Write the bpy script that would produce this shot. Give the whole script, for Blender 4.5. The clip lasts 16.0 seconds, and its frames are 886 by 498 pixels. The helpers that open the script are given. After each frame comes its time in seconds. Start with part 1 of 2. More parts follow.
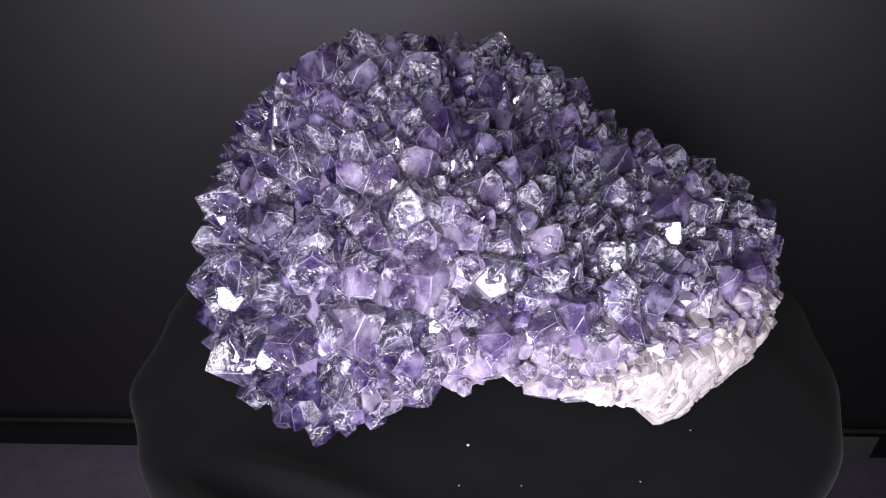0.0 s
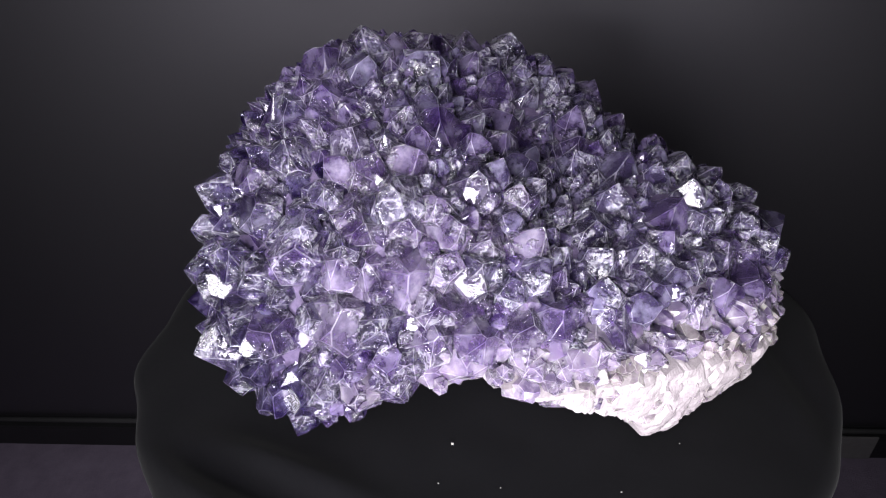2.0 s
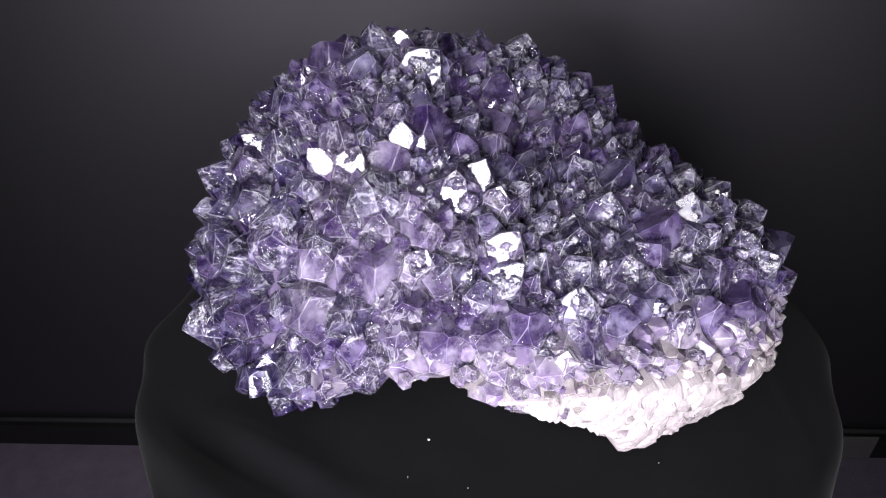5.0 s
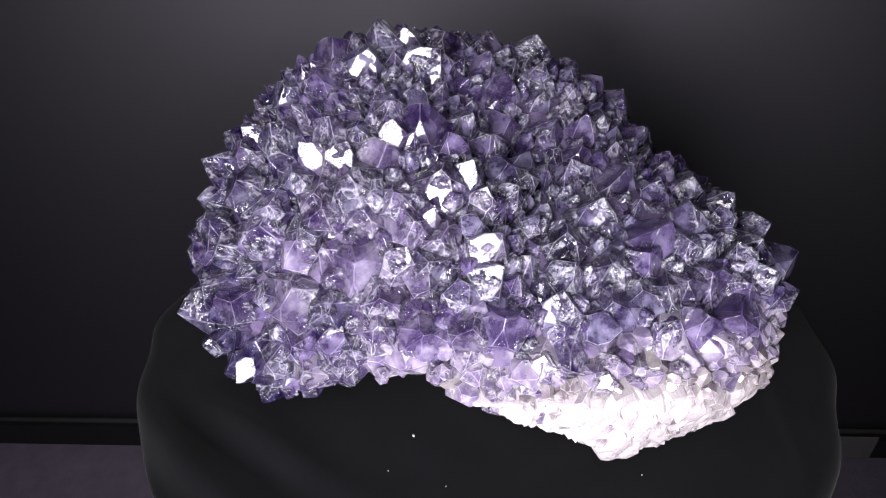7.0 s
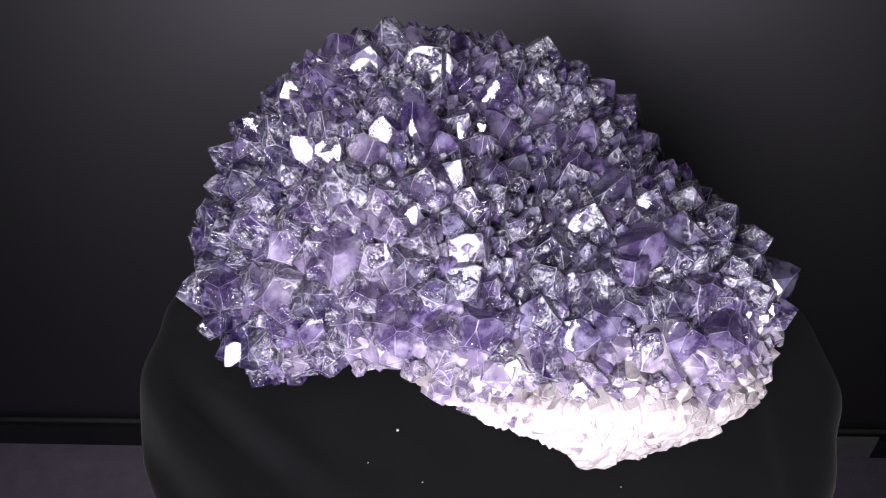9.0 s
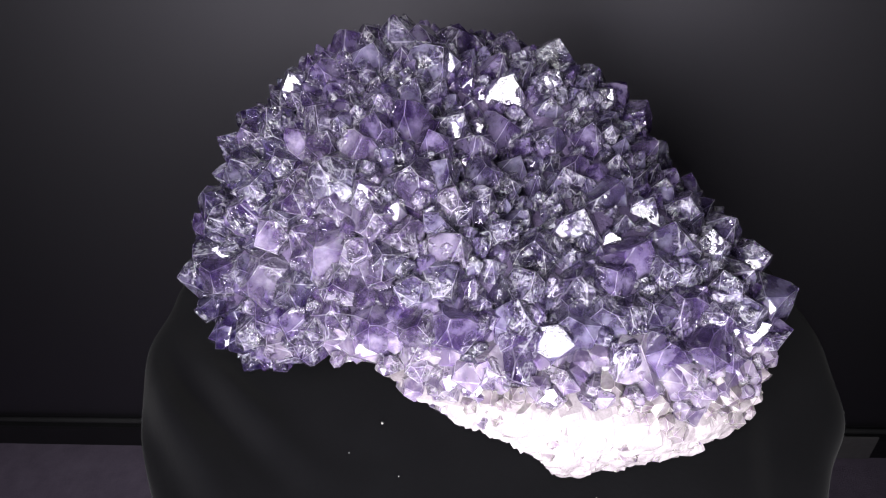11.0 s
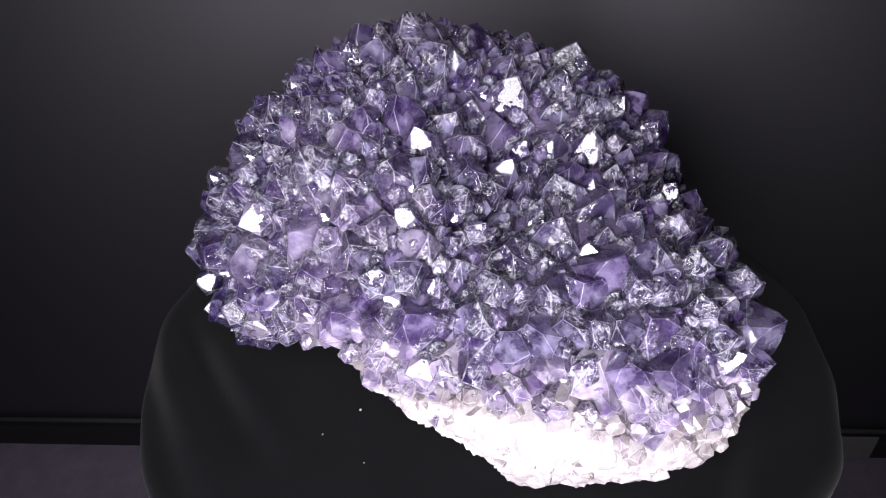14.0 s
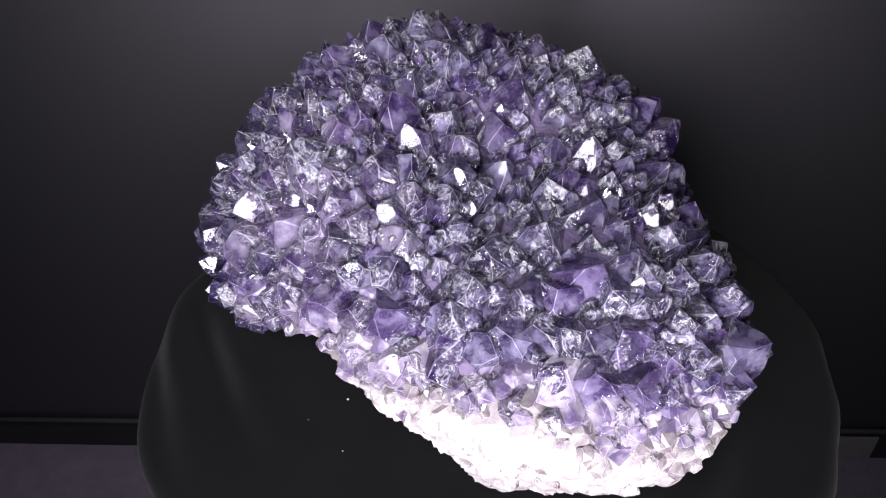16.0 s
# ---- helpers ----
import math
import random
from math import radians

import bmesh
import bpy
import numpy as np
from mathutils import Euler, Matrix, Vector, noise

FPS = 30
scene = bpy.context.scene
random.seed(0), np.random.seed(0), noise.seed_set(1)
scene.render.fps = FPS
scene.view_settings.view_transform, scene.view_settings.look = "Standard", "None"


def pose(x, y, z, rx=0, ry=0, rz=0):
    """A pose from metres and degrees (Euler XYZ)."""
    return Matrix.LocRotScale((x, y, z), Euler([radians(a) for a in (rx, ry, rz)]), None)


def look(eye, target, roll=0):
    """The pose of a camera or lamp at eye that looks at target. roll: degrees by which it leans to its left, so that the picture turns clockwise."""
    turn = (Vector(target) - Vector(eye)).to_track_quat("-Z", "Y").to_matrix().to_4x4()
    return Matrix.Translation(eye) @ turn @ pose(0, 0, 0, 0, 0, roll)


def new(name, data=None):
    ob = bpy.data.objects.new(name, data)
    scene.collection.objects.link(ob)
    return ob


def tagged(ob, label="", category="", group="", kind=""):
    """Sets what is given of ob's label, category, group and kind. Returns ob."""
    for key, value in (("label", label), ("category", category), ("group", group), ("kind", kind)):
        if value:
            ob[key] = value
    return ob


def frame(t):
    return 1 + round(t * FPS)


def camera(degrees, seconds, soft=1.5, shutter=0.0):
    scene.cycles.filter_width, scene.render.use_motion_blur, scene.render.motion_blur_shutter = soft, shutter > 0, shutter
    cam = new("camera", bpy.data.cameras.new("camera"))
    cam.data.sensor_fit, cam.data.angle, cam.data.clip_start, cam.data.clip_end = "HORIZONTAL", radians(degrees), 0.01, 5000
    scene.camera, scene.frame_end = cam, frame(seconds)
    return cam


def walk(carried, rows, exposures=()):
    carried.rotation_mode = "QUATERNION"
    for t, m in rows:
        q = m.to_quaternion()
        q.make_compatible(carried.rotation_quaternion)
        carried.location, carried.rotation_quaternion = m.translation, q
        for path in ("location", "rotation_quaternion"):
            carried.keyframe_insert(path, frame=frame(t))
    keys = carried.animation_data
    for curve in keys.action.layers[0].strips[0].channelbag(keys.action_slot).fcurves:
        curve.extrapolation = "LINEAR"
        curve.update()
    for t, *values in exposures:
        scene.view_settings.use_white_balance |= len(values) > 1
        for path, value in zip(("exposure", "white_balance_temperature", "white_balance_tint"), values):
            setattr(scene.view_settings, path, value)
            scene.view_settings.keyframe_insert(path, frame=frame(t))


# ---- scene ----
# A rolled, downward-looking fixed camera before a slowly turning stand.
cam = camera(69.4, 16.0, soft=1.2)
VIEW = pose(0, -0.225, 0.1944, 90 - 34.83, 0, 3.72) @ pose(0, 0, 0, 0, 0, -2.875)
walk(cam, [(0.0, VIEW), (16.0, VIEW)])

# ---- light: a soft lamp above and one below the camera, a dim room ----
world = bpy.data.worlds.new("dim_room")
scene.world = world
world.use_nodes = True
world.node_tree.nodes["Background"].inputs[0].default_value = (0.75, 0.8, 1.0, 1)
world.node_tree.nodes["Background"].inputs[1].default_value = 0.012


def area_lamp(name, eye, target, size, watts, colour, spread):
    data = bpy.data.lights.new(name, "AREA")
    data.shape, data.size, data.energy, data.color, data.spread = "DISK", size, watts, colour, radians(spread)
    ob = new(name, data)
    ob.matrix_world = look(eye, target)
    return ob


area_lamp("upper_lamp", (-0.11, -0.30, 0.275), (-0.27, 0.1, 0.15), 0.22, 2.22, (1.0, 0.98, 1.0), 140)
area_lamp("lower_lamp", (0.01, -0.33, 0.075), (0.05, -0.05, 0.03), 0.16, 1.14, (1.0, 0.98, 1.0), 106)
scene.view_settings.exposure = 0.0


# ---- materials ----
def material(name):
    m = bpy.data.materials.new(name)
    m.use_nodes = True
    t = m.node_tree
    return m, t, t.nodes["Principled BSDF"]


def node(t, kind, **values):
    n = t.nodes.new(kind)
    for key, value in values.items():
        n.inputs[key].default_value = value
    return n


def ramp(t, source, stops):
    n = t.nodes.new("ShaderNodeValToRGB")
    e = n.color_ramp.elements
    while len(e) < len(stops):
        e.new(0.5)
    for item, (at, c) in zip(e, stops):
        item.position = at
        item.color = (c, c, c, 1) if isinstance(c, (int, float)) else (*c, 1)
    t.links.new(source, n.inputs[0])
    return n.outputs[0]


def mix(t, fac, a, b):
    n = t.nodes.new("ShaderNodeMix")
    n.data_type = "RGBA"
    for socket, value in ((n.inputs[0], fac), (n.inputs[6], a), (n.inputs[7], b)):
        if isinstance(value, bpy.types.NodeSocket):
            t.links.new(value, socket)
        elif isinstance(value, (int, float)):
            socket.default_value = value
        else:
            socket.default_value = (*value, 1)
    return n.outputs[2]


def maths(t, op, a, b=0.0):
    n = t.nodes.new("ShaderNodeMath")
    n.operation = op
    for socket, value in zip(n.inputs, (a, b)):
        if isinstance(value, bpy.types.NodeSocket):
            t.links.new(value, socket)
        else:
            socket.default_value = value
    return n.outputs[0]


def crystal_material(name, deep, pale, haze, etch, clear, scale=1.0, dull=0.05):
    """Quartz: violet tips on paler roots, cloudy veils, and patches etched into a grey lace with dark pits."""
    m, t, b = material(name)
    co = t.nodes.new("ShaderNodeTexCoord")
    info = t.nodes.new("ShaderNodeObjectInfo")
    island = t.nodes.new("ShaderNodeNewGeometry")
    own = maths(t, "ADD", info.outputs["Random"], island.outputs["Random Per Island"]) if scale != 1.0 else info.outputs["Random"]
    size = t.nodes.new("ShaderNodeVectorMath")
    size.operation = "SCALE"
    size.inputs["Scale"].default_value = scale
    t.links.new(co.outputs["Object"], size.inputs[0])
    vec = t.nodes.new("ShaderNodeVectorMath")
    t.links.new(size.outputs[0], vec.inputs[0])
    t.links.new(maths(t, "MULTIPLY", own, 37.0), vec.inputs[1])
    place = vec.outputs[0]

    def noise_of(scale, detail, rough=0.55, bend=0.0):
        n = node(t, "ShaderNodeTexNoise", Scale=scale, Detail=detail, Roughness=rough, Distortion=bend)
        t.links.new(place, n.inputs["Vector"])
        return n.outputs[0]

    veil = ramp(t, noise_of(2.0, 6, 0.66), [(0.43, 0.0), (0.66, 1.0)])
    part_xyz = t.nodes.new("ShaderNodeSeparateXYZ")
    t.links.new(co.outputs["Object"], part_xyz.inputs[0])
    down = maths(t, "MULTIPLY", part_xyz.outputs[2], -0.45 if scale == 1.0 else 0.0)
    zone = maths(t, "ADD", noise_of(1.2, 2), down)
    tone = mix(t, ramp(t, zone, [(0.46, 0.0), (0.88, 1.0)]), deep, pale)
    tone = mix(t, maths(t, "MULTIPLY", veil, 0.66), tone, haze)
    grey = ramp(t, own, [(0.0, 0.7), (1.0, 1.15)])
    n = t.nodes.new("ShaderNodeMix")
    n.data_type, n.blend_type = "RGBA", "MULTIPLY"
    n.inputs[0].default_value = 1.0
    t.links.new(tone, n.inputs[6])
    t.links.new(grey, n.inputs[7])
    tone = n.outputs[2]
    # etched patches: more of them on smoky points; within, a pale lace round dark pits
    cover = maths(t, "ADD", noise_of(1.15, 4, 0.6), 0.16 * (etch - 0.6))
    patch = ramp(t, cover, [(0.49, 0.0), (0.55, 1.0)])
    relief = noise_of(2.9, 4, 0.6, 0.5)
    fine = noise_of(8.0, 3, 0.6, 0.5)
    lace = maths(t, "ADD", ramp(t, relief, [(0.465, 0.0), (0.49, 1.0), (0.505, 1.0), (0.53, 0.0)]), maths(t, "MULTIPLY", ramp(t, fine, [(0.46, 0.0), (0.49, 1.0), (0.51, 1.0), (0.54, 0.0)]), 0.3))
    lace = maths(t, "MULTIPLY", maths(t, "MINIMUM", lace, 1.0), patch)
    pit = maths(t, "MULTIPLY", ramp(t, relief, [(0.53, 0.0), (0.6, 1.0)]), patch)
    tone = mix(t, maths(t, "MULTIPLY", patch, 0.28), tone, (0.14, 0.122, 0.185))
    tone = mix(t, maths(t, "MULTIPLY", pit, 0.6), tone, (0.02, 0.016, 0.028))
    tone = mix(t, maths(t, "MULTIPLY", lace, 0.42), tone, (0.62, 0.61, 0.68))
    t.links.new(tone, b.inputs["Base Color"])
    rough = maths(t, "ADD", maths(t, "MULTIPLY", patch, 0.16), dull)
    t.links.new(rough, b.inputs["Roughness"])
    b.inputs["IOR"].default_value = 1.54
    t.links.new(ramp(t, maths(t, "ADD", maths(t, "MULTIPLY", veil, 0.5), maths(t, "MULTIPLY", lace, 0.5)), [(0.0, clear + 0.12), (1.0, clear - 0.35)]), b.inputs["Transmission Weight"])
    b.inputs["Subsurface Weight"].default_value = 0.45
    b.inputs["Subsurface Scale"].default_value = 0.005
    b.inputs["Subsurface Radius"].default_value = (1.0, 0.7, 1.4)
    b.inputs["Specular IOR Level"].default_value = 0.6
    bump = node(t, "ShaderNodeBump", Strength=1.0, Distance=0.0015)
    cut = maths(t, "MULTIPLY", patch, maths(t, "ADD", relief, maths(t, "MULTIPLY", fine, 0.4)))
    t.links.new(maths(t, "ADD", cut, maths(t, "MULTIPLY", noise_of(1.6, 2), 0.12)), bump.inputs["Height"])
    t.links.new(bump.outputs[0], b.inputs["Normal"])
    return m


def plain_material(name, low, high, scale, rough, bump_strength, bump_distance, sheen=0.0, gloss=0.5):
    m, t, b = material(name)
    co = t.nodes.new("ShaderNodeTexCoord")
    n1 = node(t, "ShaderNodeTexNoise", Scale=scale, Detail=6.0, Roughness=0.6)
    n2 = node(t, "ShaderNodeTexNoise", Scale=scale * 14, Detail=3.0, Roughness=0.6)
    for n in (n1, n2):
        t.links.new(co.outputs["Object"], n.inputs["Vector"])
    both = maths(t, "ADD", maths(t, "MULTIPLY", n1.outputs[0], 0.6), maths(t, "MULTIPLY", n2.outputs[0], 0.4))
    t.links.new(mix(t, ramp(t, both, [(0.3, 0.0), (0.7, 1.0)]), low, high), b.inputs["Base Color"])
    b.inputs["Roughness"].default_value = rough
    b.inputs["Sheen Weight"].default_value = sheen
    b.inputs["Specular IOR Level"].default_value = gloss
    bump = node(t, "ShaderNodeBump", Strength=bump_strength, Distance=bump_distance)
    t.links.new(both, bump.inputs["Height"])
    t.links.new(bump.outputs[0], b.inputs["Normal"])
    return m


TONES = {
    # lighter copy of violet, with the crystals' glow in its colour
    "violet_glow": ((0.106, 0.064, 0.195), (0.31, 0.25, 0.425), (0.50, 0.45, 0.60), 0.64, 0.62),
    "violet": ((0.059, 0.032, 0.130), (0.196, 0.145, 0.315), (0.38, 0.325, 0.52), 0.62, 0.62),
    "indigo": ((0.0275, 0.015, 0.080), (0.084, 0.062, 0.165), (0.25, 0.22, 0.38), 0.55, 0.65),
    "smoky": ((0.047, 0.033, 0.094), (0.172, 0.141, 0.280), (0.40, 0.37, 0.55), 0.78, 0.6),
    "plum": ((0.044, 0.028, 0.088), (0.139, 0.102, 0.22), (0.32, 0.275, 0.43), 0.6, 0.6),
    "lavender": ((0.17, 0.122, 0.255), (0.36, 0.30, 0.43), (0.55, 0.50, 0.59), 0.25, 0.45),
    "white": ((0.24, 0.195, 0.235), (0.38, 0.33, 0.372), (0.55, 0.51, 0.53), -0.6, 0.4),
}
QUARTZ = {tone: crystal_material(tone + "_quartz", *v) for tone, v in TONES.items()}
CRUST = {tone: crystal_material(tone + "_crust", *v, scale=70.0) for tone, v in TONES.items()}
EDGES = {tone: crystal_material(tone + "_worn_edge", *v[:3], v[3] + 0.35, v[4], dull=0.4) for tone, v in TONES.items()}
CLEAN = {tone: crystal_material(tone + "_clean_face", *v[:3], v[3] - 0.28, v[4], dull=0.03) for tone, v in TONES.items()}
QUARTZ_BASE = plain_material("white_quartz_rock", (0.17, 0.142, 0.165), (0.37, 0.335, 0.357), 110, 0.24, 0.28, 0.0014)
MATRIX = plain_material("matrix_rock", (0.05, 0.035, 0.09), (0.16, 0.12, 0.22), 60, 0.6, 0.6, 0.003)
CLOTH = plain_material("black_cloth", (0.0018, 0.0018, 0.0023), (0.0036, 0.0036, 0.0043), 40, 0.95, 0.25, 0.001, 0.03, 0.08)
WALL = plain_material("dark_wall_paint", (0.009, 0.009, 0.0098), (0.0115, 0.0115, 0.0125), 6, 0.58, 0.05, 0.0005, 0.0, 1.0)
WALL.node_tree.nodes["Principled BSDF"].inputs["IOR"].default_value = 1.92
for cool in (WALL, CLOTH):
    cool.node_tree.nodes["Principled BSDF"].inputs["Specular Tint"].default_value = (0.90, 0.86, 1.0, 1.0)
SKIRTING = plain_material("black_gloss_paint", (0.02, 0.02, 0.022), (0.03, 0.03, 0.032), 20, 0.35, 0.1, 0.001)
# highlight along the skirting board's top edge, as grey paint
GLINT_GREY = plain_material("skirting_glint_grey", (0.09, 0.09, 0.095), (0.13, 0.13, 0.135), 40, 0.5, 0.2, 0.0005)
# the skirting board's patch of sheen, put into a lighter grey
SHEEN_GREY = plain_material("skirting_sheen_grey", (0.22, 0.21, 0.22), (0.31, 0.30, 0.31), 60, 0.7, 0.2, 0.0005)
CARPET = plain_material("purple_carpet", (0.25, 0.205, 0.295), (0.40, 0.33, 0.46), 30, 0.95, 0.8, 0.004)
CRUMB = plain_material("pale_crumb", (0.16, 0.16, 0.155), (0.28, 0.28, 0.27), 300, 0.7, 0.2, 0.0005)


# ---- meshes ----
def mesh_of(name, bm, mat, smooth=False):
    me = bpy.data.meshes.new(name)
    bm.to_mesh(me)
    bm.free()
    me.materials.append(mat)
    for p in me.polygons:
        p.use_smooth = smooth
    return me


def part(name, data, mat, parent, label="", smooth=False):
    """Links a bmesh or a shared mesh as one part under its thing."""
    me = mesh_of(name, data, mat, smooth) if isinstance(data, bmesh.types.BMesh) else data
    ob = new(name, me)
    ob.parent = parent
    return tagged(ob, label)


def box(bm, x0, x1, y0, y1, z0, z1):
    r = bmesh.ops.create_cube(bm, size=1.0)
    bmesh.ops.transform(bm, matrix=Matrix.LocRotScale(((x0 + x1) / 2, (y0 + y1) / 2, (z0 + z1) / 2), None, (x1 - x0, y1 - y0, z1 - z0)), verts=r["verts"])


# ---- the room: dark wall, black skirting board, carpet ----
FLOOR_Z, WALL_Y = -0.75, 0.515


def room():
    def slab(name, label, category, mat, dims):
        bm = bmesh.new()
        box(bm, *dims)
        ob = new(name, mesh_of(name, bm, mat))
        ob.matrix_world = pose(0, 0, 0, 0, 0, -0.9)
        return tagged(ob, label, category, kind="structure")

    slab("floor", "dark purple carpet with short pile", "floor", CARPET, (-1.6, 1.6, -1.6, WALL_Y + 0.1, FLOOR_Z - 0.05, FLOOR_Z))
    slab("wall_north", "dark grey matt painted wall behind the stand", "wall", WALL, (-1.6, 1.6, WALL_Y, WALL_Y + 0.1, FLOOR_Z, 1.65))
    slab("wall_south", "dark grey matt painted wall", "wall", WALL, (-1.6, 1.6, -1.7, -1.6, FLOOR_Z, 1.65))
    slab("wall_east", "dark grey matt painted wall", "wall", WALL, (1.6, 1.7, -1.7, WALL_Y + 0.1, FLOOR_Z, 1.65))
    slab("wall_west", "dark grey matt painted wall", "wall", WALL, (-1.7, -1.6, -1.7, WALL_Y + 0.1, FLOOR_Z, 1.65))
    slab("ceiling", "dark ceiling", "ceiling", WALL, (-1.7, 1.7, -1.7, WALL_Y + 0.1, 1.65, 1.7))
    bm = bmesh.new()
    prof = [(0.0, 0.0), (-0.014, 0.0), (-0.014, 0.044), (-0.013, 0.050), (-0.003, 0.056), (-0.003, 0.062), (0.0, 0.062)]
    rows = [[bm.verts.new((x, WALL_Y + y, FLOOR_Z + z)) for y, z in prof] for x in (-1.58, 1.58)]
    for i in range(len(prof)):
        j = (i + 1) % len(prof)
        bm.faces.new((rows[0][i], rows[0][j], rows[1][j], rows[1][i]))
    bm.faces.new(rows[0])
    bm.faces.new(rows[1][::-1])
    bmesh.ops.recalc_face_normals(bm, faces=bm.faces)
    ob = new("baseboard", mesh_of("baseboard", bm, SKIRTING))
    ob.matrix_world = pose(0, 0, 0, 0, 0, -0.9)
    tagged(ob, "black glossy skirting board along the dark wall", "baseboard", kind="structure")
    # added strip: its grey stands for light reflected by the skirting board
    bm = bmesh.new()
    box(bm, 0.512, 0.652, WALL_Y - 0.018, WALL_Y - 0.0145, FLOOR_Z + 0.001, FLOOR_Z + 0.057)
    bmesh.ops.bevel(bm, geom=bm.edges[:], offset=0.0016, segments=2, affect="EDGES")
    sheen_strip = new("skirting_sheen", mesh_of("skirting_sheen", bm, SHEEN_GREY))
    sheen_strip.matrix_world = pose(0, 0, 0, 0, 0, -0.9)
    tagged(sheen_strip, "short grey strip added for the sheen on the black skirting board", "trim", kind="structure")
    # added bead, paler than the board: the top edge's highlight as colour
    bm = bmesh.new()
    bmesh.ops.create_cone(bm, cap_ends=True, segments=16, radius1=0.0045, radius2=0.0045, depth=3.16, matrix=Matrix.Translation((0, WALL_Y - 0.0075, FLOOR_Z + 0.0605)) @ Matrix.Rotation(math.pi / 2, 4, "Y"))
    glint_bead = new("trim", mesh_of("trim", bm, GLINT_GREY, True))
    glint_bead.matrix_world = pose(0, 0, 0, 0, 0, -0.9)
    tagged(glint_bead, "thin grey bead added for the highlight on top of the skirting board", "trim", kind="structure")


room()


# ---- the turning stand under its black cloth ----
# soft creases in the cloth: middle, direction, height
CREASES = [(-0.066, -0.0964, 0.962, -0.274, 0.006), (-0.098, -0.108, 0.84, -0.54, 0.0045), (-0.066, -0.122, 0.93, -0.37, 0.0045), (0.128, -0.03, -0.2, 0.98, 0.002)]


def covered_stand():
    root = new("covered_turntable")
    tagged(root, "round turntable stand draped in a black cloth", "turntable")
    R, bm = 0.1495, bmesh.new()
    nphi, prof = 240, []
    for k in range(61):
        prof.append((R * 0.96 * (k / 60) ** 0.8, 0.0))
    for k in range(1, 9):
        a = k / 8 * math.pi / 2
        prof.append((R * 0.96 + 0.006 * math.sin(a), -0.006 * (1 - math.cos(a))))
    for k in range(1, 40):
        prof.append((R * 0.96 + 0.006, -0.006 - 0.40 * (k / 39) ** 1.4))
    rings = []
    for k, (r, z) in enumerate(prof):
        if k == 0:
            rings.append([bm.verts.new((0, 0, z))])
            continue
        ring = []
        for i in range(nphi):
            a = 2 * math.pi * i / nphi
            down = min(1.0, max(0.0, -z / 0.12))
            edge = min(1.0, max(0.0, (r / R - 0.86) / 0.1))
            fold = 0.5 * math.sin(9 * a + 1.3 * math.sin(3 * a)) + 0.35 * math.sin(17 * a + 2.0 * math.sin(2 * a)) + 0.3 * noise.noise((3 * math.cos(a), 3 * math.sin(a), z * 9))
            rr = r + (0.0016 * edge + 0.010 * down) * fold - 0.006 * down + 0.02 * max(0.0, -z - 0.1)
            off = (math.degrees(a) - 197 + 180) % 360 - 180
            rr += 0.0055 * math.exp(-(off / 7) ** 2) * edge * (1 - 0.6 * down)
            lump = 0.0005 * noise.noise((r * math.cos(a) * 60, r * math.sin(a) * 60, 0.3)) * (1 if z == 0.0 else 0)
            for px, py, ux, uy, high in CREASES:
                ex, ey = r * math.cos(a) - px, r * math.sin(a) - py
                along, across = ex * ux + ey * uy, ex * uy - ey * ux
                fade = math.exp(-(along / 0.035) ** 2) * (1 if z > -0.02 else 0)
                lump += high * fade * (math.exp(-((across + 0.008) / 0.006) ** 2) - 0.8 * math.exp(-((across - 0.002) / 0.005) ** 2))
            ring.append(bm.verts.new((rr * math.cos(a), rr * math.sin(a), z - 0.0006 + lump)))
        rings.append(ring)
    for i in range(nphi):
        j = (i + 1) % nphi
        bm.faces.new((rings[0][0], rings[1][i], rings[1][j]))
        for k in range(1, len(rings) - 1):
            bm.faces.new((rings[k][i], rings[k + 1][i], rings[k + 1][j], rings[k][j]))
    part("cloth", bm, CLOTH, root, "black cotton cloth with soft folds", smooth=True)
    bm = bmesh.new()
    bmesh.ops.create_cone(bm, cap_ends=True, segments=48, radius1=0.12, radius2=0.12, depth=0.73, matrix=Matrix.Translation((0, 0, FLOOR_Z + 0.365)))
    part("pedestal", bm, SKIRTING, root)
    return root


STAND = covered_stand()

# ---- the amethyst cluster: one smooth form, crusted with crystals ----
CORE = Vector((0.00675, -0.01125, 0.045))
POWERS = [(a, b, c) for a in (0, 1) for b in range(8) for c in range(8) if a + b + c <= 7]
FORM = np.array([
    0.1165, -0.0139, -0.0827, 0.039, 0.0208, -0.0073, 0.0007, -0.0142, 0.0111, 0.0114, 0.0077, -0.0151, -0.0082, -0.0078, -0.0032, -0.033,
    0.0007, 0.0312, 0.0106, 0.002, 0.0026, -0.0225, 0.0002, 0.021, 0.0032, 0.0006, 0.0122, 0.0174, 0.0104, 0.0011, 0.0166, -0.0035,
    0.0116, -0.0043, 0.0137, 0.0048, -0.0014, -0.0245, -0.0282, -0.0145, 0.011, 0.0029, 0.0044, 0.0036, 0.0019, -0.0221, 0.0028, -0.001,
    -0.0006, -0.0454, 0.016, 0.0225, 0.0045, 0.0038, -0.0066, 0.0116, 0.0073, 0.0064, 0.0297, 0.0165, 0.0075, 0.0089, 0.0034, 0.0135,
])
# lower rim of the crust: bearing round the core and elevation, degrees
RIM_AZ = [-180, -154, -141, -135, -131, -123, -115, -108, -98, -92, -80, -72, -63, -50, -44, -28, -16, 0, 40, 100, 150, 180]
RIM_EL = [-6, -4, -4, -7, -13, -13, -7, 0, 1, 2, 0, -3, -8, -17, -28, -26, -18, -17, -22, -24, -16, -6]


# middle of the brightest points, whose glow is put into their colour
GLOW_CENTRE = Vector((-0.010, -0.078, 0.090))
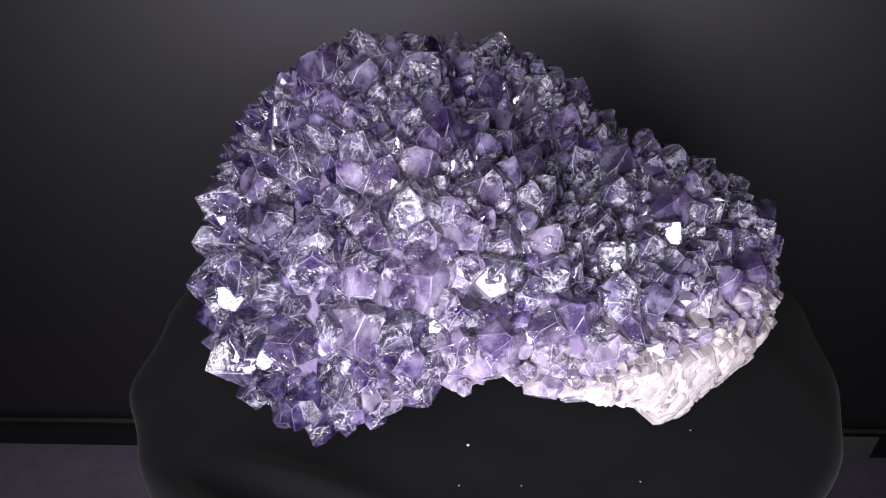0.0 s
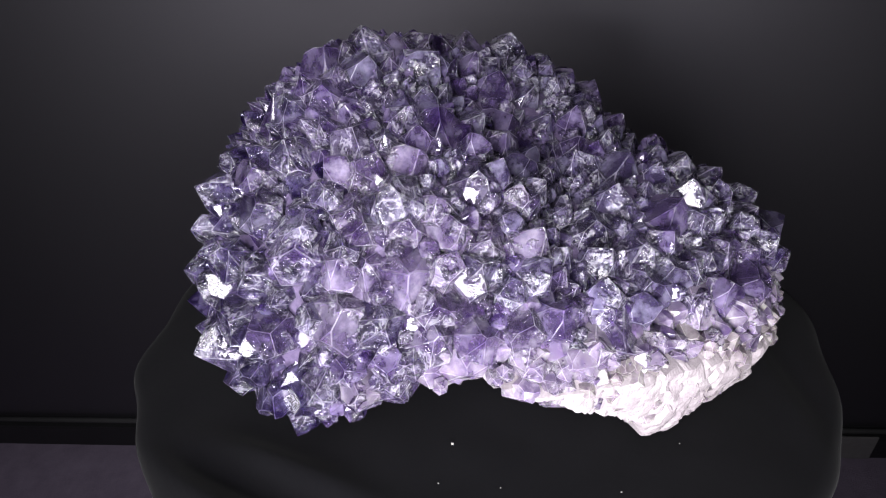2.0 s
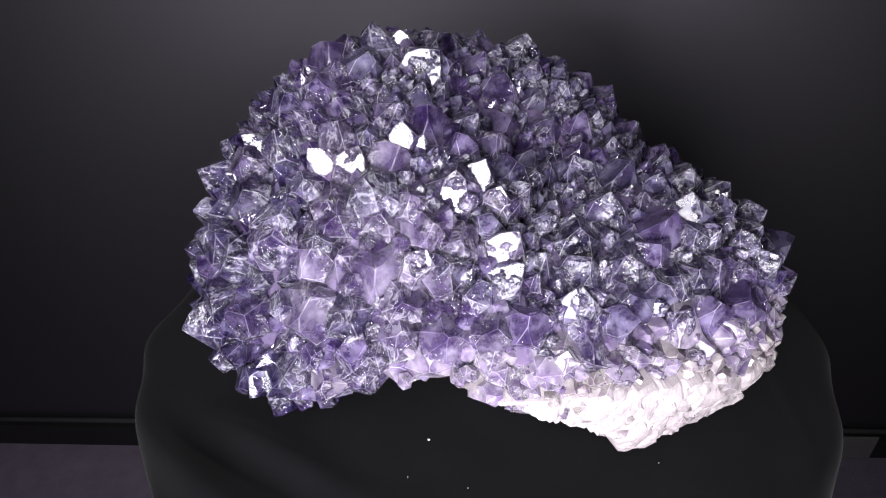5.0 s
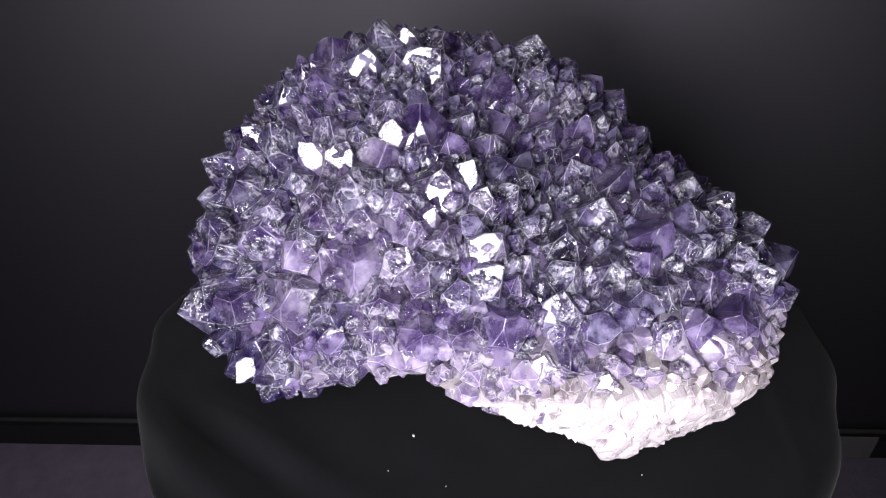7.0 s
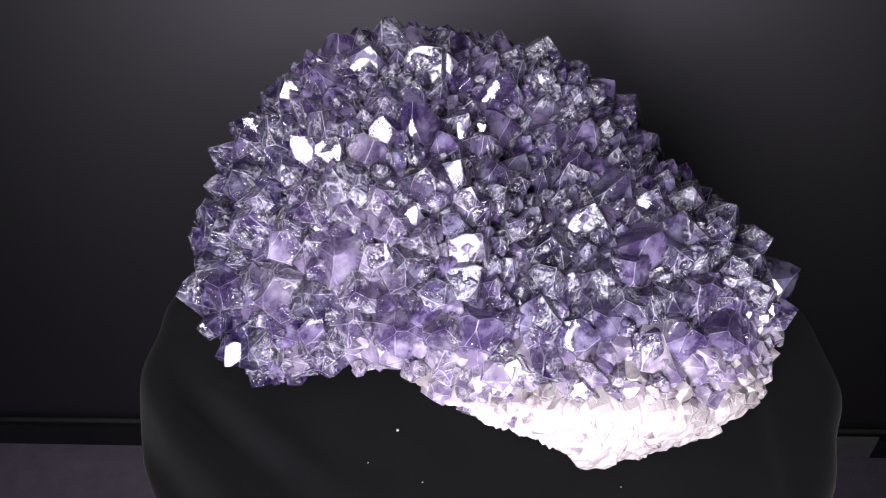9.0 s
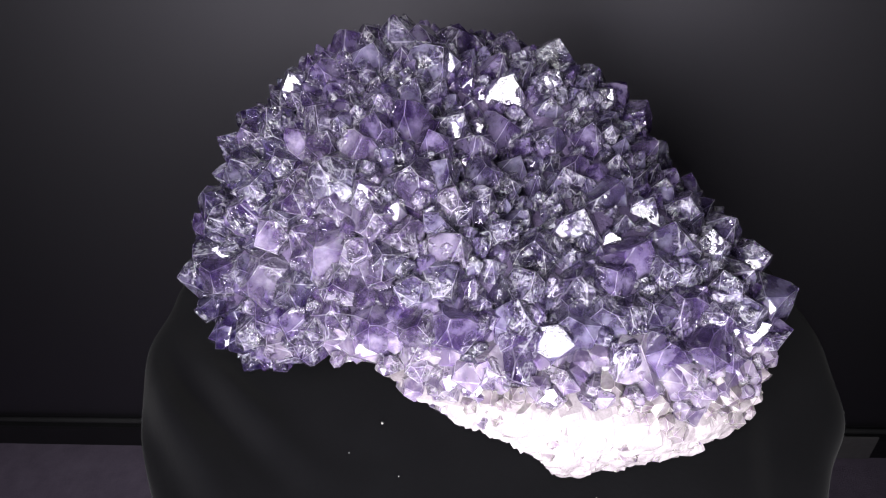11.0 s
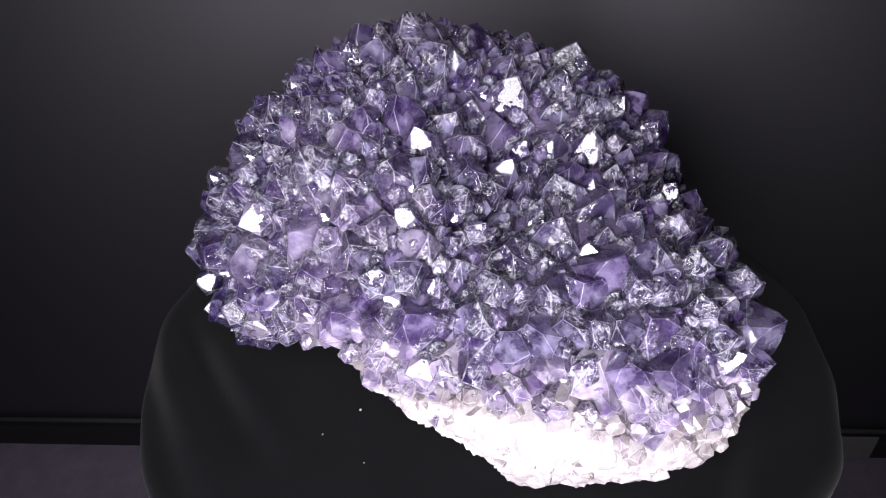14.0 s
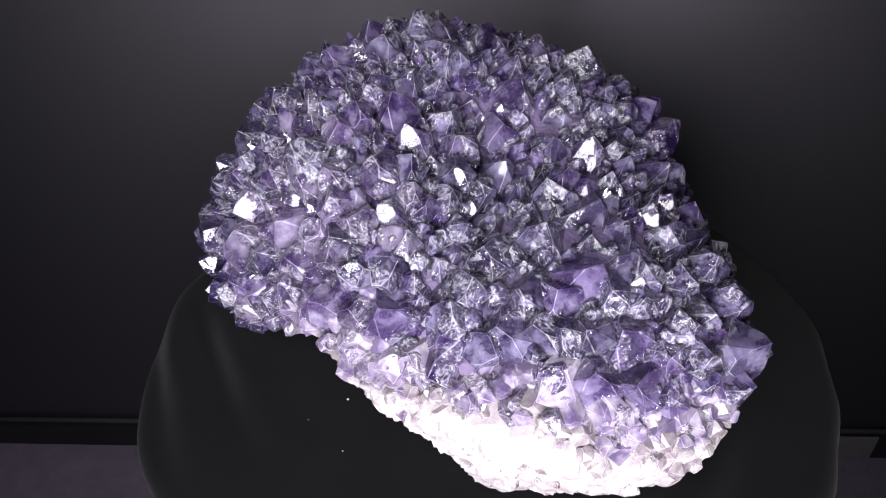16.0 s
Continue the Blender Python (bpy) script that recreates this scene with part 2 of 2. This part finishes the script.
HOLLOW = Vector((0.91, 0.28, -0.29)).normalized()
SPUR = Vector((0.652, -0.630, -0.423)).normalized()


def reach(d):
    """Distance from the core to the crystals' tips along the unit vector d."""
    spur = 0.0045 * math.exp(-(1 - Vector(d).dot(SPUR)) / 0.010)
    spur -= 0.016 * math.exp(-(1 - Vector(d).dot(HOLLOW)) / 0.04)
    return spur + float(sum(f * d[0] ** a * d[1] ** b * d[2] ** c for f, (a, b, c) in zip(FORM, POWERS)))


def heading(az, el):
    a, e = radians(az), radians(el)
    return Vector((math.cos(a) * math.cos(e), math.sin(a) * math.cos(e), math.sin(e)))


def angles(d):
    return math.degrees(math.atan2(d[1], d[0])), math.degrees(math.asin(max(-1, min(1, d[2]))))


def rim(az):
    return float(np.interp(az, RIM_AZ, RIM_EL))


def pale_line(az):
    """Elevation under which the crust is white quartz."""
    return float(np.interp(az, [-180, -110, -104, -100, -94, -80, -64, -50, -40, -30, -22, -12, -3, 15, 30, 180], [-40, -40, -4, 6.0, 7, 7.2, 7, 5.5, 4, 3, 0, -1, -2, -7, -40, -40]))


def outward(d):
    u = d.orthogonal().normalized()
    v = d.cross(u)
    h = 0.05
    p = [(d + s * w).normalized() for w in (u, v) for s in (h, -h)]
    q = [x * reach(x) for x in p]
    n = (q[0] - q[1]).cross(q[2] - q[3]).normalized()
    return n if n.dot(d) > 0 else -n


def facet(p):
    """Broken quartz: every lump of about a centimetre has its own height and tilt."""
    dist, spots = noise.voronoi(p * 150)
    c = Vector(spots[0])
    tilt = noise.noise_vector(c * 3.7)
    return 0.0014 * noise.noise(c * 5.3) + 0.0022 * (p * 150 - c).dot(tilt) - 0.0008 * max(0.0, 1 - 6 * (dist[1] - dist[0]))


def matrix_body(pale):
    """The rock under the crust: its violet part or its white foot."""
    bm = bmesh.new()
    if pale:
        bearings, els = [-130 + 0.75 * k for k in range(230)], [-42 + k for k in range(56)]
    else:
        bearings, els = [-180 + 1.5 * k for k in range(241)], [-90 + 2 * k for k in range(91)]
    rings = []
    for e in els:
        ring = []
        for az in bearings:
            r0 = rim(az)
            d = heading(az, e)
            if e >= r0:
                white = max(0.0, min(1.0, (pale_line(az) - 4 - e) / 3))
                r = reach(d) - 0.0132 + 0.0118 * white
            else:
                g = min(1.0, (r0 - e) / 7)
                white = max(0.0, min(1.0, (pale_line(az) - 4 - r0) / 3))
                r = (reach(heading(az, r0)) - 0.0132 + 0.0118 * white) * (1 - 0.5 * g)
            r += 0.004 * max(0.0, min(1.0, (r0 + 8 - e) / 8)) * max(0.0, min(1.0, (e - r0 + 8) / 8)) * (0.0 if e < pale_line(az) - 5 else 1.0)
            r += 0.0012 * noise.noise(d * 9) + 0.0008 * noise.noise(d * 26)
            if pale:
                r += max(0.0, min(1.0, (pale_line(az) - 4 - e) / 3)) * facet(CORE + d * r)
            p = CORE + d * r
            p.z = max(p.z, 0.0005)
            ring.append(bm.verts.new(p))
        rings.append(ring)
    for a, b, e in zip(rings, rings[1:], els):
        for i, az in enumerate(bearings[:-1]):
            if (e < pale_line(az) - 5 and e > rim(az) - 5) == pale:
                bm.faces.new((a[i], a[i + 1], b[i + 1], b[i]))
    bmesh.ops.delete(bm, geom=[v for v in bm.verts if not v.link_faces], context="VERTS")
    bmesh.ops.remove_doubles(bm, verts=bm.verts, dist=0.0003)
    return bm


def quartz(rnd, mat, edge, clean=None, lead=False, tall=1.0):
    """One point of quartz, tip at the origin, along +z, about one unit wide: uneven prism and rhombohedral faces. lead: one face towards +x is the largest and the cleanest."""
    bm = bmesh.new()
    bmesh.ops.create_cube(bm, size=1.0)
    bmesh.ops.transform(bm, matrix=Matrix.LocRotScale((0, 0, -0.7), None, (1.6, 1.6, 2.6)), verts=bm.verts)

    def cut(co, no):
        bmesh.ops.bisect_plane(bm, geom=bm.verts[:] + bm.edges[:] + bm.faces[:], plane_co=co, plane_no=no, clear_outer=True)
        edges = [e for e in bm.edges if e.is_boundary]
        if edges:
            bmesh.ops.contextual_create(bm, geom=edges)

    for k in range(6):
        a = radians(60 * k + rnd.uniform(-4, 4))
        n = Vector((math.cos(a), math.sin(a), 0))
        cut(n * rnd.uniform(0.40, 0.54), n)
    for k in range(6):
        first = lead and k == 0
        a = radians(60 * k + (0.0 if first else rnd.uniform(-5, 5)))
        lean = radians(38 if first else rnd.uniform(34, 45))
        n = Vector((math.cos(a) * math.cos(lean), math.sin(a) * math.cos(lean), math.sin(lean)))
        cut(n * (0.0 if first else rnd.uniform(0.0, 0.06) + 0.02 * lead if k % 2 == 0 else rnd.uniform(0.03, 0.14) + 0.03 * lead), n)
    for v in bm.verts:
        if v.co.z < -1.0:
            v.co.z = -0.8 + (v.co.z + 0.8) * (0.2 if tall < 1.0 else 1.0)
            v.co.x, v.co.y = v.co.x * 0.8, v.co.y * 0.8
    top = max(v.co.z for v in bm.verts)
    bmesh.ops.translate(bm, verts=bm.verts, vec=(0, 0, -top))
    worn = bmesh.ops.bevel(bm, geom=bm.edges[:], offset=rnd.uniform(0.007, 0.018), segments=1, affect="EDGES")["faces"]
    for f in worn:
        f.material_index = 1
    face = Vector((math.cos(radians(38)), 0, math.sin(radians(38))))
    for f in bm.faces:
        if lead and f.normal.dot(face) > 0.995:
            f.material_index = 2
    me = mesh_of("quartz_point", bm, mat)
    me.materials.append(edge)
    if lead:
        me.materials.append(clean)
    return me


# the larger points, from the left flank to the far end: tip and width in mm, bearing, rise and spin of the axis in degrees, tone
POINTS_A = [
    (-102, -52, 61, 16, -154, 21, 196, "indigo"), (-99, -60, 53, 16, -163, 22, 79, "indigo"), (-98, -46, 74, 13, -122, 32, 41, "smoky"),
    (-95, -67, 46, 13, -158, 17, 299, "indigo"), (-94, -43, 89, 19, -139, 29, 351, "indigo"), (-88, -69, 67, 13, -120, 34, 229, "indigo"),
    (-88, -82, 50, 26, -133, 11, 168, "indigo"), (-82, -71, 73, 11, -155, 53, 19, "violet"), (-80, -40, 102, 12, -95, 48, 121, "indigo"),
    (-75, -88, 42, 12, -109, 25, 137, "indigo"), (-72, -72, 84, 14, -77, 53, 215, "indigo"), (-71, -85, 66, 18, -89, 38, 208, "indigo"),
    (-67, -90, 58, 13, -126, 12, 48, "indigo"), (-66, -53, 103, 17, -77, 47, 50, "violet"),
]
POINTS_B = [
    (-64, -93, 50, 10, -87, 31, 239, "indigo"), (-64, -79, 80, 18, -88, 40, 291, "indigo"), (-62, -94, 38, 11, -94, 23, 36, "indigo"),
    (-62, -65, 96, 16, -76, 44, 293, "smoky"), (-59, -33, 117, 12, -72, 53, 178, "smoky"), (-57, -96, 36, 12, -89, -9, 41, "indigo"),
    (-56, -89, 19, 15, -100, -24, 173, "indigo"), (-55, -49, 111, 16, -81, 68, 349, "smoky"), (-54, -4, 125, 20, -71, 61, 204, "violet"),
    (-54, -91, 68, 16, -69, 42, 337, "violet"), (-48, 29, 124, 21, 122, 68, 45, "plum"), (-48, 1, 126, 13, -75, 57, 185, "plum"),
    (-48, -30, 121, 15, -74, 50, 264, "violet"), (-48, -97, 44, 15, -86, 24, 177, "indigo"),
]
POINTS_C = [
    (-47, -78, 89, 21, -70, 44, 258, "violet"), (-46, -73, 95, 13, -70, 46, 130, "smoky"), (-41, -57, 109, 12, -136, 56, 359, "violet"),
    (-41, -90, 74, 10, -73, 45, 46, "smoky"), (-41, -97, 51, 15, -81, 34, 2, "smoky"), (-39, -66, 104, 11, -71, 52, 49, "smoky"),
    (-36, -12, 125, 15, -42, 56, 121, "smoky"), (-35, -86, 82, 13, -91, 8, 37, "violet"), (-34, -49, 115, 20, -91, 61, 234, "violet"),
    (-32, -78, 92, 11, -70, 45, 30, "smoky"), (-32, -96, 59, 11, -81, 37, 191, "violet"), (-31, 13, 125, 15, -72, 62, 273, "plum"),
    (-31, -70, 100, 13, -70, 50, 132, "violet"), (-31, -89, 77, 21, -61, 54, 288, "violet"),
]
POINTS_D = [
    (-29, -97, 51, 13, -81, 33, 179, "lavender"), (-27, -74, 97, 13, -67, 43, 146, "violet"), (-25, -55, 110, 12, -6, 64, 188, "violet"),
    (-23, -51, 114, 8, -65, 49, 8, "smoky"), (-19, 25, 122, 20, -61, 58, 62, "plum"), (-18, -35, 117, 14, -55, 57, 87, "violet"),
    (-18, -90, 74, 18, -67, 40, 306, "indigo"), (-15, 4, 121, 14, -55, 75, 256, "smoky"), (-14, -44, 114, 12, -45, 79, 234, "violet"),
    (-13, 0, 122, 18, -21, 47, 186, "smoky"), (-13, -71, 97, 16, -65, 44, 3, "violet"), (-13, -53, 110, 18, -39, 49, 165, "violet"),
    (-12, -83, 85, 20, -71, 39, 319, "violet"), (-12, -94, 62, 11, -69, 39, 128, "violet"),
]
POINTS_E = [
    (-10, -32, 115, 20, -60, 71, 203, "violet"), (-8, 46, 117, 18, 72, 68, 37, "plum"), (-5, -90, 70, 18, -66, 43, 154, "violet"),
    (-4, -86, 78, 15, -68, 44, 31, "violet"), (0, -74, 88, 11, 2, 66, 171, "violet"), (1, -70, 95, 16, -53, 49, 167, "violet"),
    (2, -37, 108, 11, -114, 69, 340, "violet"), (4, -17, 107, 15, -19, 53, 93, "smoky"), (4, -54, 104, 19, -66, 59, 132, "plum"),
    (8, -76, 86, 15, -65, 46, 66, "smoky"), (9, 15, 110, 19, -22, 68, 210, "plum"), (9, -70, 90, 17, -66, 46, 119, "violet"),
    (9, -80, 79, 12, -49, 13, 139, "violet"), (10, -88, 69, 17, -67, 45, 62, "violet"),
]
POINTS_F = [
    (12, 53, 113, 17, -32, 70, 229, "smoky"), (12, -44, 103, 12, -19, 68, 190, "smoky"), (12, -24, 102, 14, -56, 53, 191, "violet"),
    (13, -60, 92, 8, -126, 51, 10, "smoky"), (13, -79, 77, 11, -118, 34, 26, "smoky"), (14, 0, 99, 18, -26, 50, 33, "violet"),
    (18, -49, 97, 10, -16, 73, 190, "violet"), (19, 33, 108, 10, -23, 62, 203, "smoky"), (20, -33, 97, 13, -53, 54, 157, "smoky"),
    (23, -84, 69, 14, -70, 45, 256, "violet"), (25, -60, 88, 16, -9, 62, 172, "violet"), (26, -28, 92, 12, -54, 56, 136, "smoky"),
    (28, 59, 102, 15, -27, 57, 16, "smoky"), (28, -67, 81, 15, -11, 51, 163, "smoky"),
]
POINTS_G = [
    (29, 11, 94, 16, -24, 62, 288, "smoky"), (29, 42, 103, 9, -65, 48, 350, "smoky"), (31, 34, 101, 13, -66, 54, 79, "smoky"),
    (31, -78, 72, 18, -64, 59, 77, "violet"), (37, 73, 91, 19, 51, 39, 266, "violet"), (38, -5, 87, 16, -99, 80, 322, "smoky"),
    (38, 46, 98, 10, -20, 56, 193, "smoky"), (39, 64, 94, 20, 38, 44, 136, "violet"), (39, 20, 94, 13, -31, 77, 226, "violet"),
    (42, -44, 81, 16, -75, 59, 146, "smoky"), (43, -78, 59, 9, -45, 74, 234, "lavender"), (44, 26, 92, 11, -67, 54, 152, "smoky"),
    (45, -62, 72, 13, 86, 88, 90, "smoky"), (47, 72, 85, 15, 41, 40, 313, "violet"),
]
POINTS_H = [
    (47, -54, 77, 13, -34, 64, 174, "smoky"), (49, 61, 90, 14, 57, 55, 77, "violet"), (52, -22, 84, 24, -37, 79, 340, "smoky"),
    (52, -78, 56, 21, -72, 19, 25, "violet"), (57, -3, 86, 25, -13, 69, 108, "smoky"), (60, -46, 75, 20, -84, 55, 26, "smoky"),
    (61, -58, 67, 17, -79, 52, 283, "smoky"), (64, -62, 61, 13, -19, 25, 144, "smoky"), (69, -51, 68, 16, -82, 52, 286, "smoky"),
    (69, -40, 75, 15, -62, 53, 327, "violet"), (71, 21, 82, 8, -16, 72, 198, "violet"), (74, -25, 79, 25, 11, 64, 203, "violet"),
    (75, -47, 68, 14, -83, 51, 234, "smoky"), (76, 31, 76, 16, 1, 77, 195, "violet"),
]
POINTS_I = [
    (78, -13, 81, 20, 153, 86, 251, "smoky"), (79, 3, 82, 15, -68, 68, 127, "smoky"), (80, -52, 60, 12, -19, 63, 204, "violet"),
    (80, -30, 75, 13, -84, 52, 196, "smoky"), (81, -42, 69, 14, -84, 50, 97, "smoky"), (89, -47, 61, 18, -59, 59, 40, "violet"),
    (90, -7, 77, 10, -148, 81, 336, "smoky"), (90, -35, 68, 23, -80, 52, 328, "violet"), (95, 8, 74, 15, -29, 62, 176, "smoky"),
    (97, -18, 70, 11, -164, 72, 7, "smoky"), (98, -42, 59, 19, -79, 47, 134, "violet"), (105, -36, 55, 15, -59, 45, 132, "violet"),
    (109, 3, 66, 12, -27, 37, 162, "smoky"), (110, -22, 63, 15, -37, 49, 168, "smoky"),
]
POINTS_J = [
    (114, -21, 56, 12, -24, 43, 184, "indigo"), (120, -1, 58, 20, 20, 33, 212, "smoky"), (120, 5, 49, 20, 20, 14, 236, "violet"),
    (121, -10, 49, 14, 16, 29, 108, "violet"),
]
# smaller points between them: tip and width in mm
BETWEEN_A = [
    (-94, -12, 94, 18), (-84, -19, 100, 16), (-56, -24, 122, 10), (-88, -32, 95, 20), (-27, -22, 117, 13), (-71, -45, 106, 14),
    (-75, -53, 96, 17), (-88, -72, 33, 20), (-19, -68, 107, 20), (-19, -96, 59, 13), (-6, -66, 101, 13), (24, -48, 93, 11),
    (26, -39, 93, 11), (89, -24, 74, 14), (105, -10, 68, 17), (29, -9, 86, 16), (22, -9, 91, 23), (70, 10, 83, 14),
    (40, 5, 88, 14), (76, 45, 64, 18), (60, 39, 83, 17), (62, 48, 79, 14), (0, 76, 98, 20), (-42, 14, 128, 20),
]
BETWEEN_B = [
    (-70, 27, 113, 20), (-89, 24, 100, 14), (76, 45, 64, 17), (-107, -44, 52, 14), (-90, 12, 100, 18),
]


def cluster():
    root = new("amethyst_cluster")
    tagged(root, "purple amethyst crystal cluster on pale quartz, resting on the black cloth", "mineral")
    part("matrix", matrix_body(False), MATRIX, root, "grey-violet rock under the crystals", smooth=True)
    part("quartz_base", matrix_body(True), QUARTZ_BASE, root, "white broken quartz foot", smooth=False)
    rnd = random.Random(11)
    shapes = {tone: [quartz(rnd, QUARTZ[tone], EDGES[tone]) for _ in range(18)] for tone in QUARTZ}
    leads = {(tone, tall): [quartz(rnd, QUARTZ[tone], EDGES[tone], CLEAN[tone], lead=True, tall=tall) for _ in range(7)] for tone in QUARTZ for tall in (0.7, 1.0)}

    def tone_at(tip, el, az):
        """Smoky towards the crest and the far end, lavender just over the white foot, violet elsewhere."""
        if el < pale_line(az) + 7 and rnd.random() < 0.75:
            return "lavender"
        if el < pale_line(az) + 18 and rnd.random() < 0.7:
            return "violet"
        if (az < -124 or az > 150) and el < 42 and rnd.random() < 0.65:
            return "indigo"
        smoke = (tip.x - 0.005 + 1.2 * (tip.z - 0.085)) / 0.07 + rnd.uniform(-0.6, 0.6)
        return "smoky" if smoke > 0.35 else "violet"

    # violet points within the glow zone take the lighter copy
    def with_glow(tone, tip):
        return "violet_glow" if tone == "violet" and (tip - GLOW_CENTRE).length < 0.036 + rnd.uniform(-0.008, 0.008) else tone

    def standing(tip, d, width, wobble):
        az, el = angles(d)
        flank = (az < -124 or az > 150) and el < 42
        stub = 1.3 if flank else 0.75 if el < rim(az) + 28 else 1.0
        n = (outward(d) + Vector((0, 0, -0.1 if flank else 0.12)) + wobble * Vector((rnd.uniform(-1, 1), rnd.uniform(-1, 1), rnd.uniform(-1, 1)))).normalized()
        turn = n.to_track_quat("Z", "Y").to_matrix().to_4x4() @ Matrix.Rotation(rnd.uniform(0, 6.28), 4, "Z")
        size = width * rnd.uniform(0.95, 1.15) * (stub if stub >= 1.0 or width < 0.012 else 0.65)
        return Matrix.Translation(tip) @ turn @ Matrix.Diagonal((width, width * rnd.uniform(0.85, 1.1), size, 1))

    taken = []
    rest = {tone: bmesh.new() for tone in QUARTZ}
    count = {"crystal": 0, "pale_crystal": 0}

    def add(name, tone, m, tip, tall=None):
        me = rnd.choice(shapes[tone] if tall is None else leads[tone, tall])
        if count[name] < 300 and tip.y < 0.045 and not (tip.z < 0.02 and tip.x < -0.05):
            count[name] += 1
            ob = part(name, me, None, root)
            ob.matrix_basis = m
        else:
            bm = rest[tone]
            before = len(bm.verts)
            bm.from_mesh(me)
            bm.verts.ensure_lookup_table()
            bmesh.ops.transform(bm, matrix=m, verts=bm.verts[before:])

    for x, y, z, w, az, el, spin, tone in POINTS_A + POINTS_B + POINTS_C + POINTS_D + POINTS_E + POINTS_F + POINTS_G + POINTS_H + POINTS_I + POINTS_J:
        tip, width = Vector((x, y, z)) / 1000, w / 1000
        taken.append((tip, width))
        n = heading(az, el)
        turn = n.to_track_quat("Z", "Y").to_matrix().to_4x4() @ Matrix.Rotation(radians(spin), 4, "Z")
        low = angles((tip - CORE).normalized())
        tall = 0.7 if low[1] < rim(low[0]) + 24 else 1.0
        add("crystal", with_glow(tone, tip), Matrix.Translation(tip) @ turn @ Matrix.Diagonal((width, width, width, 1)), tip, tall)
    for x, y, z, w in BETWEEN_A + BETWEEN_B:
        tip = Vector((x, y, z)) / 1000
        d = (tip - CORE).normalized()
        az, el = angles(d)
        if el < pale_line(az) - 4:
            continue
        taken.append((tip, w / 1000))
        add("crystal", with_glow(tone_at(tip, el, az), tip), standing(tip, d, w / 1000, 0.16), tip)

    # the rest of the crust fills the gaps, large points first
    total = 9000
    spots = []
    for k in range(total):
        zz = 1 - 2 * (k + 0.5) / total
        a = k * 2.399963
        d = Vector((math.cos(a) * math.sqrt(1 - zz * zz), math.sin(a) * math.sqrt(1 - zz * zz), zz))
        spots.append(d)
    rnd.shuffle(spots)
    for lo, hi, near in ((0.016, 0.022, 0.80), (0.012, 0.016, 0.70), (0.007, 0.010, 0.60), (0.012, 0.017, 0.46), (0.010, 0.013, 0.38)):
        for d in spots:
            az, el = angles(d)
            low = rim(az)
            if el < low + (2.5 if el < pale_line(az) else 0.0):
                continue
            pale = el < pale_line(az)
            w = rnd.uniform(lo, hi)
            if near == 0.38 and not pale_line(az) - 6 < el < pale_line(az) + 4:
                continue
            foot = pale and el < pale_line(az) - 5
            if pale and el < low + (1.2 if az < -62 else 3.0):
                continue
            if foot and w < 0.008:
                continue
            if pale and el > pale_line(az) - 5 and el < low + 4 and w > 0.009:
                continue
            if pale:
                w = rnd.uniform(0.005, 0.0095) if foot else w * rnd.uniform(0.6, 0.85)
            if el < pale_line(az) + 9:
                w = min(w, 0.0155)
            if el < low + 5 and w > (0.006 if pale else 0.013) and not foot:
                continue
            tip = CORE + d * (reach(d) - (rnd.uniform(0.18, 0.5) if foot else rnd.uniform(0.15, 0.5) if pale else rnd.uniform(0.0, 0.28) if near == 0.8 else rnd.uniform(0.05, 0.45)) * w - (0.0 if pale else 0.0045 if near < 0.5 else 0.002 if near == 0.6 else 0.0012))
            if tip.z < 0.002:
                continue
            if any((tip - q).length < (0.62 if pale and near > 0.4 else near) * 0.5 * (w + v) for q, v in taken):
                continue
            taken.append((tip, w))
            if pale:
                add("pale_crystal", "white" if az + rnd.uniform(-6, 6) > -66 and el + rnd.uniform(-2, 2) < pale_line(az) - 3.5 else "lavender", standing(tip, d, w, 0.7), tip)
            else:
                add("crystal", with_glow(tone_at(tip, el, az), tip), standing(tip, d, w, 0.28), tip)
    for tone, bm in rest.items():
        me = mesh_of("crystal_crust", bm, CRUST[tone])
        me.materials.append(CRUST[tone])
        tagged(part("crystal_crust", me, None, root), kind="stuff")
    return root


CLUSTER = cluster()


# ---- crumbs on the cloth ----
def crumbs():
    rnd = random.Random(5)
    made = []
    for x, y, s in ((-4.3, -72.9, 1.0), (-7.4, -90, 0.55), (14.2, -90, 0.6), (119.7, -34.2, 0.8), (55, -88, 0.6), (78, -66, 0.5)):
        bm = bmesh.new()
        bmesh.ops.create_icosphere(bm, subdivisions=1, radius=0.0005 * s)
        for v in bm.verts:
            v.co *= rnd.uniform(0.6, 1.3)
        ob = new("crumb", mesh_of("crumb", bm, CRUMB))
        tagged(ob, "tiny pale stone crumb on the black cloth", "crumb", "crumbs on the cloth")
        made.append((ob, x / 1000, y / 1000))
    return made


CRUMBS = crumbs()


# ---- the turn of the stand, with all that lies on it ----
TURN = [(0.0, 0.0), (1.0, -2.24), (2.0, -4.58), (3.0, -6.95), (4.0, -9.38), (5.25, -12.28), (6.5, -15.21), (7.5, -17.71), (8.25, -19.72), (9.0, -21.75),
        (10.25, -25.21), (11.5, -28.79), (12.5, -31.72), (13.5, -34.75), (14.5, -37.84), (15.25, -40.17), (16.0, -42.59)]


def motions():
    for ob in (STAND, CLUSTER):
        walk(ob, [(t, pose(0, 0, 0, 0, 0, a)) for t, a in TURN])
    for ob, x, y in CRUMBS:
        walk(ob, [(t, pose(0, 0, 0, 0, 0, a) @ pose(x, y, 0.0002)) for t, a in TURN])


motions()
